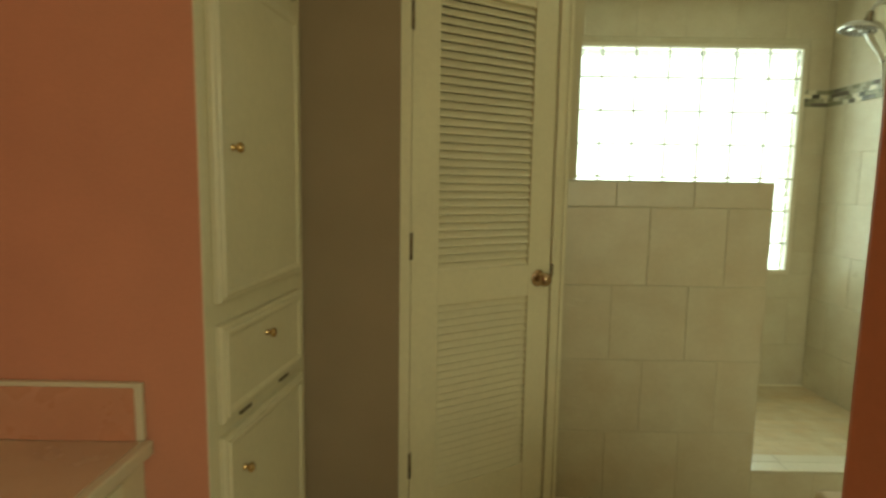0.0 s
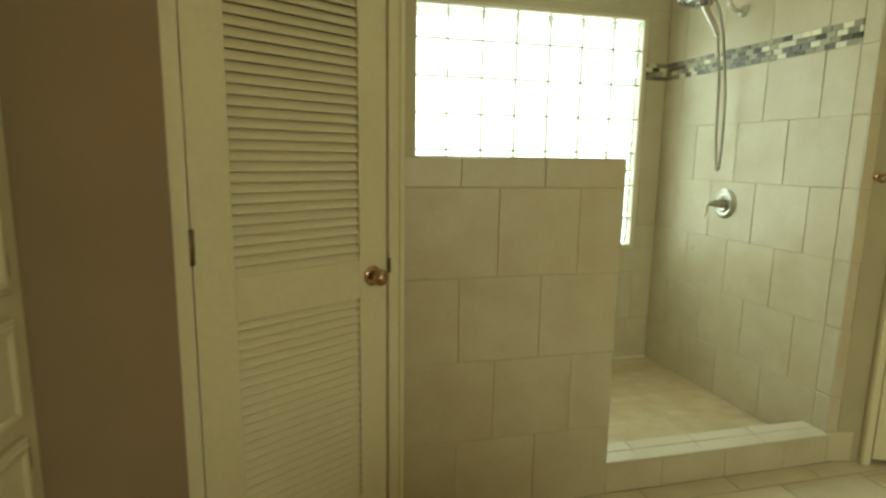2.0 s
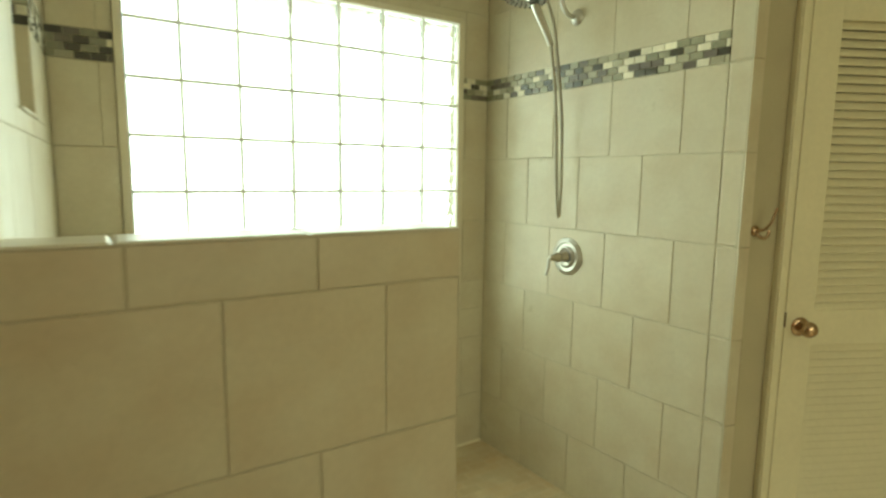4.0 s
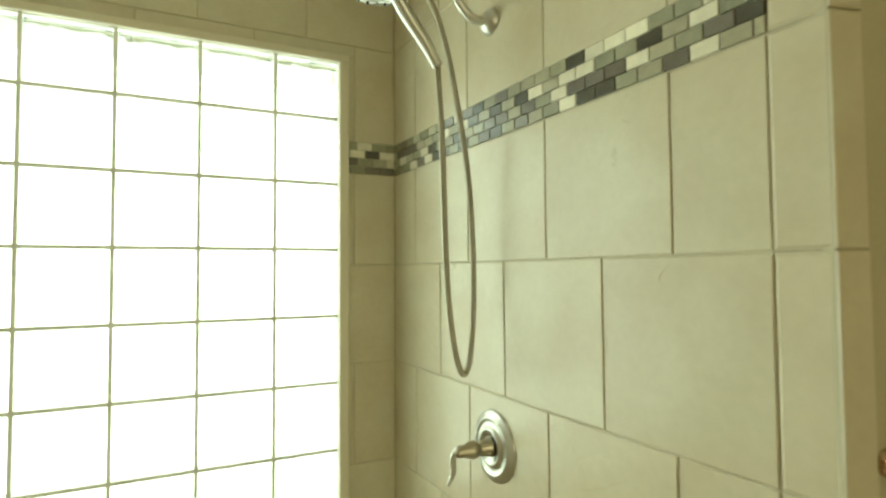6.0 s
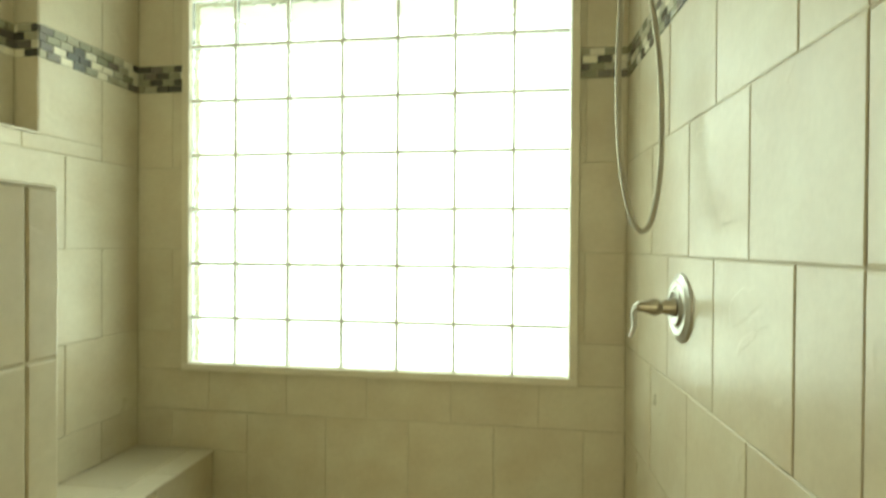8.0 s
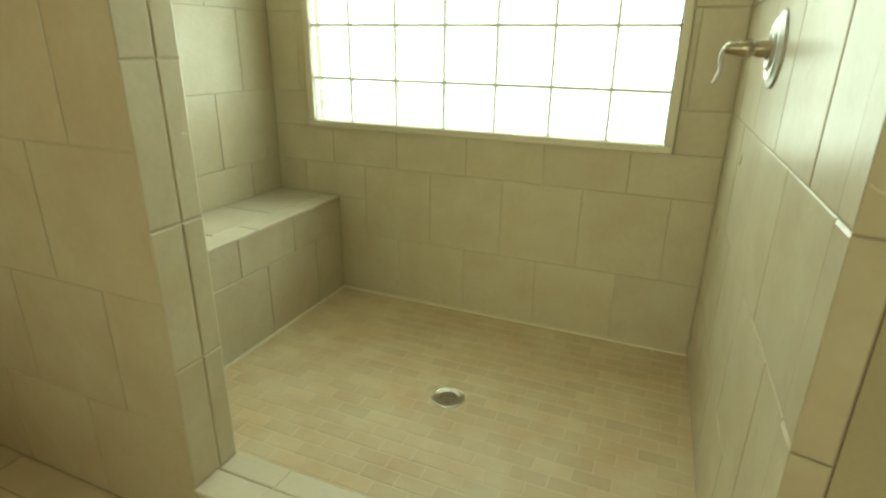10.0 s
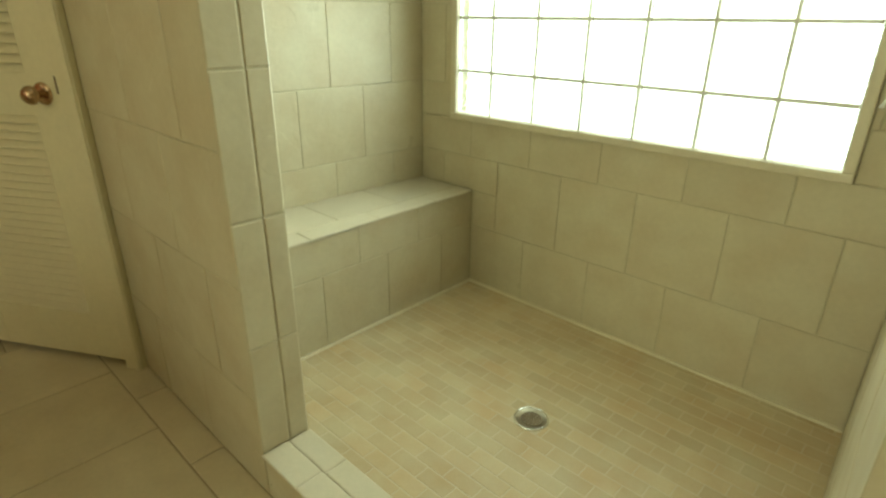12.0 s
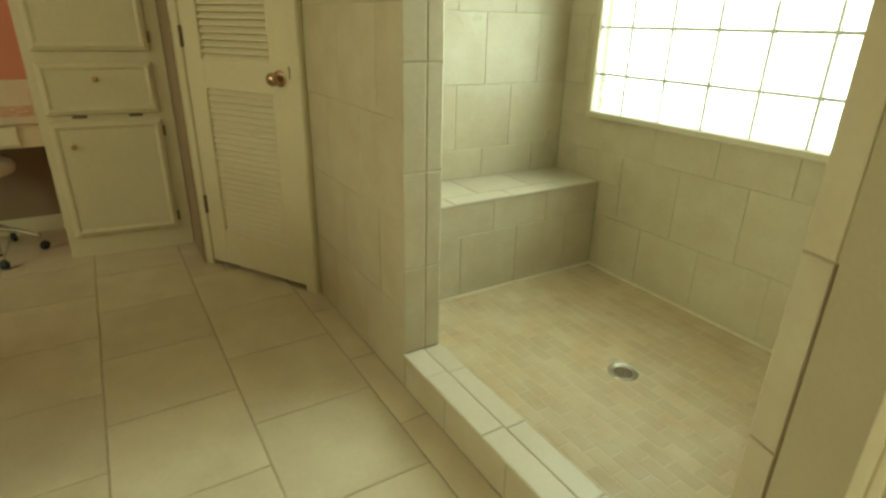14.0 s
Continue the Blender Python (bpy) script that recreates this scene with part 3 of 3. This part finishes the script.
# stool with casters under the vanity
stool = thing("vanity_stool", pose(-0.80, 0.80, FZ), "cream vanity stool on a chrome caster base", "stool")
part("seat", lathe([(0, 0.50), (0.15, 0.50), (0.185, 0.485), (0.195, 0.46), (0.185, 0.435), (0.15, 0.425), (0, 0.425)], 32), UPHOLSTERY, stool)
part("column", lathe([(0, 0.42), (0.026, 0.42), (0.026, 0.22), (0.034, 0.215), (0.034, 0.12), (0, 0.11)], 20), CHROME, stool)
for k in range(5):
    a = 2 * math.pi * k / 5 + 0.30
    c, s_ = math.cos(a), math.sin(a)
    leg = part("leg", tube([(0.02 * c, 0.02 * s_, 0.15), (0.12 * c, 0.12 * s_, 0.125), (0.22 * c, 0.22 * s_, 0.075)], 0.013, 10, 6, (1.2, 0.8)), CHROME, stool)
    part("caster", lathe([(0, -0.012), (0.021, -0.012), (0.025, -0.006), (0.025, 0.006), (0.021, 0.012), (0, 0.012)], 18, pose(0.225 * c, 0.225 * s_, 0.025, 90, 0, math.degrees(a) + 40)), BLACK, leg, "black rubber caster wheel")

# second counter behind the partition
counter_2 = thing("side_counter", pose(0, 0, 0), "low cream counter with a rounded edge by the partition", "counter")
part("top", box((0.59, 0.221, 0.715), (1.20, 0.855, 0.75), 0.014, 4), COUNTER, counter_2)
part("body", box((0.64, 0.222, FZ), (1.17, 0.82, 0.7145), 0.003), CABINET, counter_2)

# ---- shower fittings ----
shower = thing("hand_shower", SKEW_R @ pose(RIGHT, 2.862, 2.050), "brushed nickel hand shower on a curved wall arm", "shower head")
part("flange", lathe([(0, 0.022), (0.014, 0.021), (0.024, 0.014), (0.031, 0.005), (0.032, 0.0)], 28, pose(0, 0, 0, 0, -90)), NICKEL, shower)
part("arm", tube([(-0.012, 0, 0), (-0.05, 0.0, 0.0), (-0.085, 0, 0.03), (-0.10, 0, 0.09), (-0.125, 0, 0.145), (-0.175, 0, 0.160), (-0.215, 0, 0.14), (-0.235, 0, 0.105)], 0.0105, 14, 8), NICKEL, shower)
part("swivel", lathe([(0, 0.045), (0.013, 0.045), (0.017, 0.03), (0.015, 0.014), (0.021, 0.008), (0.022, -0.022), (0.014, -0.035), (0, -0.035)], 22, pose(-0.243, 0, 0.070, 0, 14)), DARK_METAL, shower, "dark swivel joint")
HM = pose(-0.30, -0.01, 0.022, 0, 9, 0)
head = part("spray_head", lathe([(0, 0.036), (0.03, 0.034), (0.055, 0.026), (0.080, 0.012), (0.086, 0.002), (0.084, -0.006), (0.070, -0.008), (0.066, -0.005), (0.04, -0.005), (0.037, -0.010), (0.018, -0.010), (0.015, -0.006), (0, -0.006)], 40, HM), NICKEL, shower)
bm = bmesh.new()
for ring, n in ((0.026, 10), (0.052, 18), (0.075, 24)):
    for k in range(n):
        a = 2 * math.pi * k / n
        add_box(bm, (ring * math.cos(a) - 0.0025, ring * math.sin(a) - 0.0025, -0.0125), (ring * math.cos(a) + 0.0025, ring * math.sin(a) + 0.0025, -0.006), HM)
part("nozzles", bm, BLACK, head, "dark rubber spray nozzles")
part("handle", tube([(-0.245, -0.005, 0.012), (-0.215, 0.0, -0.028), (-0.165, 0.005, -0.085), (-0.135, 0.01, -0.125)], 0.0155, 14, 6, (1.15, 0.8)), NICKEL, shower)
hose = part("hose", tube([(-0.135, 0.01, -0.125), (-0.139, 0.0, -0.165), (-0.150, -0.035, -0.30), (-0.160, -0.062, -0.48), (-0.153, -0.064, -0.65), (-0.128, -0.052, -0.770), (-0.098, -0.032, -0.807), (-0.068, -0.008, -0.770), (-0.045, 0.012, -0.63), (-0.05, 0.018, -0.40), (-0.085, 0.018, -0.18), (-0.130, 0.008, -0.03), (-0.19, 0.0, 0.055), (-0.236, 0, 0.06)], 0.0068, 12, 9), HOSE, shower, "ribbed metal shower hose")

valve = thing("shower_valve", SKEW_R @ pose(RIGHT, 2.862, 1.066), "round brushed nickel shower valve with lever", "shower valve")
plate = part("escutcheon", lathe([(0, 0.013), (0.034, 0.0125), (0.036, 0.017), (0.041, 0.0175), (0.044, 0.012), (0.047, 0.0095), (0.058, 0.009), (0.061, 0.012), (0.066, 0.012), (0.069, 0.0075), (0.076, 0.006), (0.080, 0.0035), (0.081, 0.0)], 48, pose(0, 0, 0, 0, -90)), NICKEL, valve)
part("stem", lathe([(0, 0.104), (0.007, 0.103), (0.0115, 0.096), (0.0125, 0.084), (0.0165, 0.072), (0.0205, 0.062), (0.0195, 0.053), (0.014, 0.046), (0.015, 0.040), (0.0175, 0.036), (0.0175, 0.024), (0.021, 0.020), (0.023, 0.013), (0, 0.013)], 28, pose(0, 0, 0, 0, -90)), BRONZE_NICKEL, valve)
part("lever", tube([(-0.088, 0.0, 0.008), (-0.096, 0.004, 0.004), (-0.104, 0.010, -0.014), (-0.101, 0.014, -0.042), (-0.106, 0.016, -0.062), (-0.113, 0.017, -0.074)], 0.0072, 12, 7, (1.15, 0.65)), NICKEL, valve)

hook = thing("coat_hook", HK @ pose(0.062, 0.003, 1.237), "brass double coat hook on a tan wall", "hook")
part("backplate", lathe([(0, 0.009), (0.010, 0.0085), (0.016, 0.005), (0.0175, 0.0)], 24, pose(0, 0, 0, 90)), ROSE_BRASS, hook)
part("upper_prong", tube([(0, -0.005, 0.004), (0.004, -0.028, 0.006), (0.010, -0.048, 0.028), (0.013, -0.058, 0.062), (0.015, -0.062, 0.078)], 0.0048, 10, 7, (1.2, 0.8)), ROSE_BRASS, hook)
part("lower_prong", tube([(0, -0.005, -0.004), (0.002, -0.018, -0.017), (0.004, -0.036, -0.020), (0.006, -0.046, -0.006), (0.006, -0.045, 0.008)], 0.005, 10, 7, (1.2, 0.9)), ROSE_BRASS, hook)

drain = thing("shower_drain", pose(1.571, 2.826, -0.0015), "round chrome shower drain with a grate", "drain")
part("rim", lathe([(0.0485, 0.003), (0.0505, 0.0042), (0.053, 0.0035), (0.0545, 0.0), (0.0545, -0.003), (0.0485, -0.003), (0.0485, 0.003)], 44), CHROME, drain)
part("bowl", lathe([(0.049, 0.0028), (0.044, 0.0012), (0.0345, -0.0004), (0.033, -0.001), (0.0, -0.001)], 44), BRONZE_NICKEL, drain)
part("grate", lathe([(0.0325, -0.0012), (0.0325, 0.0), (0.031, 0.0006), (0.0, 0.0006)], 40), DARK_METAL, drain, "dark round drain grate")
bm = bmesh.new()
for ring, n in ((0.009, 5), (0.018, 10), (0.0265, 14)):
    for k in range(n):
        a = 2 * math.pi * k / n
        x, y = ring * math.cos(a), ring * math.sin(a)
        add_box(bm, (x - 0.0018, y - 0.0018, 0.0), (x + 0.0018, y + 0.0018, 0.0014), None, 0.0006, 1)
part("grate_studs", bm, BRONZE_NICKEL, drain)

# caulk bead along the shower floor
caulk = structure("caulk_trim", boxes([((BX, BACK - 0.011, -0.006), (RIGHT, BACK + 0.001, 0.006)), ((BX, INNER, -0.006), (BX + 0.011, BACK - 0.009, 0.006))], 0.002), CAULK, "pale caulk bead around the shower floor", "trim")

# ---- tiles of walls and floors ----


def wall_rows(u0, u1, ja, jb, z_from=0.0, start=0):
    rows = [(max(z_from, a), b, u0, u1, (ja, jb)[k % 2]) for k, (a, b) in enumerate(zip(COURSES, COURSES[1:])) if k >= start]
    rows += [(BAND1, BAND1 + 0.303, u0, u1, jb), (BAND1 + 0.303, CEIL - 0.002, u0, u1, ja)]
    return rows


# back wall: u is x, seen from the room u runs to the right
PB = plane_at((0, BACK + S, 0), (1, 0, 0), (0, -1, 0))
win_hole = (WX0 - 0.022, WZ0 - 0.021, WX1 + 0.022, WZ1 + 0.018)
lay_tiles(wall_back, PB, wall_rows(LEFT, RIGHT, 1.384, 1.232), TILE, [win_hole, (LEFT, -0.1, BX, BZ)])
BRICKS4 = [(BAND0 + 0.025 * k, BAND0 + 0.025 * (k + 1), k) for k in range(4)]
lay_tiles(wall_back, PB, [(a, b, LEFT, RIGHT, 0.51 + 0.024 * (k % 2)) for a, b, k in BRICKS4], MOSAIC, [win_hole], 0.049, "mosaic_tile", 0.0022, 0.0055, 0.001, 0.0003, random.Random(11))
# right wall: u is -y
PR = SKEW_R @ plane_at((RIGHT + S, 0, 0), (0, -1, 0), (-1, 0, 0))
lay_tiles(wall_right, PR, wall_rows(-BACK, -2.214, -2.517, -2.367), TILE)
lay_tiles(wall_right, PR, [(a, b, -2.214, -2.136, 0) for a, b in zip([FZ] + COURSES[1:] + [2.076], COURSES[1:] + [2.076, CEIL])], TILE, soft=0.005, pitch=1.0, depth=0.005)
lay_tiles(wall_right, PR, [(a, b, -BACK, -2.214, -2.23 + 0.024 * (k % 2)) for a, b, k in BRICKS4], MOSAIC, [], 0.049, "mosaic_tile", 0.0022, 0.0055, 0.001, 0.0003, random.Random(12))
# left wall: u is y
PL = SKEW @ plane_at((LEFT - S, 0, 0), (0, 1, 0), (1, 0, 0))
niche_hole = (NY0, NZ0, NY1, 2.06)
lay_tiles(wall_left, PL, wall_rows(INNER, BACK, 2.80, 2.951, BZ, 1), TILE, [niche_hole])
lay_tiles(wall_left, PL, [(a, b, INNER, BACK, 2.25 + 0.024 * (k % 2)) for a, b, k in BRICKS4], MOSAIC, [niche_hole], 0.049, "mosaic_tile", 0.0022, 0.0055, 0.001, 0.0003, random.Random(13))
PN = SKEW @ plane_at((LEFT - ND, 0, 0), (0, 1, 0), (1, 0, 0))
lay_tiles(wall_left, PN, [(NZ0, BAND0, NY0, NY1, 2.80), (BAND1, 2.06, NY0, NY1, 2.9)], TILE)
lay_tiles(wall_left, PN, [(a, b, NY0, NY1, 2.71 + 0.024 * (k % 2)) for a, b, k in BRICKS4], MOSAIC, [], 0.049, "mosaic_tile", 0.0022, 0.0055, 0.001, 0.0003, random.Random(14))
for yy, out in ((NY1, -1), (NY0, 1)):
    PS = SKEW @ plane_at((0, yy, 0), (1, 0, 0) if out < 0 else (-1, 0, 0), (0, out, 0))
    a, b = (LEFT - ND + 0.005, LEFT) if out < 0 else (-LEFT, -LEFT + ND - 0.005)
    lay_tiles(wall_left, PS, [(NZ0, BAND0, a, b, 9), (BAND1, 2.06, a, b, 9)], TILE, pitch=1.0, depth=0.003)
    lay_tiles(wall_left, PS, [(z0, z1, a, b, LEFT - 0.05 + 0.024 * (k % 2)) for z0, z1, k in BRICKS4], MOSAIC, [], 0.049, "mosaic_tile", 0.0022, 0.0035, 0.001, 0.0002, random.Random(15))
part("niche_sill", flat(box((LEFT - ND, NY0 + 0.004, NZ0 - 0.001), (LEFT + 0.006, NY1 - 0.004, NZ0 + 0.006), 0.002), SKEW), CAP, wall_left)
# half wall
PH = plane_at((0, FRONT + S, 0), (1, 0, 0), (0, -1, 0))
HZ = [FZ, 0.263, 0.568, 0.875, 1.188, HALF_TOP - 0.004]
lay_tiles(half_wall, PH, [(a, b, 0.40, END - 0.001, (0.612, 0.750)[k % 2]) for k, (a, b) in enumerate(zip(HZ, HZ[1:]))], TILE, pitch=0.306)
PHI = plane_at((0, INNER - S, 0), (-1, 0, 0), (0, 1, 0))
lay_tiles(half_wall, PHI, [(max(a, 0.0), b, -END + 0.001, -LEFT + 0.05, -0.8 - 0.15 * (k % 2)) for k, (a, b) in enumerate(zip(HZ, HZ[1:]))], TILE, [(-BX, -0.1, -LEFT + 0.05, BZ)], pitch=0.306)
PE = plane_at((END - S, 0, 0), (0, 1, 0), (1, 0, 0))
EZ = [0.105, 0.410, 0.721, 1.034, HALF_TOP - 0.004]
lay_tiles(half_wall, PE, [(a, b, FRONT - 0.001, INNER + 0.001, 2.206) for a, b in zip(EZ, EZ[1:])], TILE, pitch=0.09, soft=0.003, depth=0.003)
PT = plane_at((0, FRONT, HALF_TOP - S), (1, 0, 0), (0, 0, 1))
lay_tiles(half_wall, PT, [(0.0, INNER - FRONT, 0.40, END + 0.001, 0.60)], CAP, pitch=0.306, soft=0.005, depth=0.005)
# curb
lay_tiles(curb, plane_at((0, FRONT + S, 0), (1, 0, 0), (0, -1, 0)), [(FZ, 0.094, END, RIGHT + 0.05, 1.49)], TILE)
lay_tiles(curb, plane_at((0, FRONT - 0.006, 0.104 - S), (1, 0, 0), (0, 0, 1)), [(0.0, 0.078, END - 0.004, RIGHT + 0.05, 1.385), (0.078, INNER - FRONT + 0.010, END, RIGHT + 0.05, 1.395)], CAP, soft=0.003, depth=0.006, joint=0.0016)
lay_tiles(curb, plane_at((0, INNER - S, 0), (-1, 0, 0), (0, 1, 0)), [(0.0, 0.099, -RIGHT - 0.05, -END, -1.4)], TILE)
# bench
lay_tiles(bench, plane_at((BX - S, 0, 0), (0, 1, 0), (1, 0, 0)), [(0.0, 0.285, INNER, BACK, 2.935), (0.285, BZ - 0.008, INNER, BACK, 2.80)], TILE)
lay_tiles(bench, plane_at((0, 0, BZ - S), (0, 1, 0), (0, 0, 1)), [(-BX - 0.006, -BX + 0.092, INNER, BACK, 2.90), (-BX + 0.092, -LEFT + 0.045, INNER, BACK, 2.78)], CAP, soft=0.003, depth=0.005, joint=0.0022)
# hook wall
lay_tiles(wall_hook, HK @ plane_at((0, 0.004, 0), (1, 0, 0), (0, -1, 0)), [(FZ, 0.112, 0.003, 0.120, 9)] + [(a, b, -0.004, 0.045, 9) for a, b in zip([0.116] + COURSES[1:] + [2.076], COURSES[1:] + [2.076, CEIL])], TILE, pitch=0.9, depth=0.0045, joint=0.003)
part("stained_joint", flat(box((0.0450, 0.0025, FZ + 0.15), (0.0466, 0.006, 0.876)), HK), RUST, wall_hook, "dark rust-stained joint beside the tile edge")
# bathroom floor
PF = plane_at((0, 0, FZ - 0.003), (1, 0, 0), (0, 0, 1))
FY = [2.030 - 0.394 * k for k in range(9)][::-1] + [FRONT + S]
rows = [(a, b, -1.19, 3.55, (0.545, 0.757)[k % 2] if k < 8 else 1.387) for k, (a, b) in enumerate(zip(FY, FY[1:]))]
lay_tiles(floor, PF, rows, FLOOR_TILE, [(-1.2, 1.80, -0.24, 2.5), (2.60, 2.0, 3.6, 2.3)], pitch=0.409, name="floor_tile", joint=0.0055, depth=0.003, soft=0.002, uneven=0.0002)
# shower floor of small bricks
PS = plane_at((0, 0, -0.006), (1, 0, 0), (0, 0, 1))
rows = []
k, y = 0, INNER
while y < BACK - 0.01:
    rows.append((y, min(y + 0.0515, BACK), BX, RIGHT + 0.046, 0.81 + 0.052 * (k % 2)))
    y += 0.0515
    k += 1
n_bricks = lay_tiles(shower_floor, PS, rows, BRICK, [(1.571 - 0.05, 2.826 - 0.05, 1.571 + 0.05, 2.826 + 0.05)], pitch=0.1035, name="brick", joint=0.0034, depth=0.0042, soft=0.0012, uneven=0.0003)
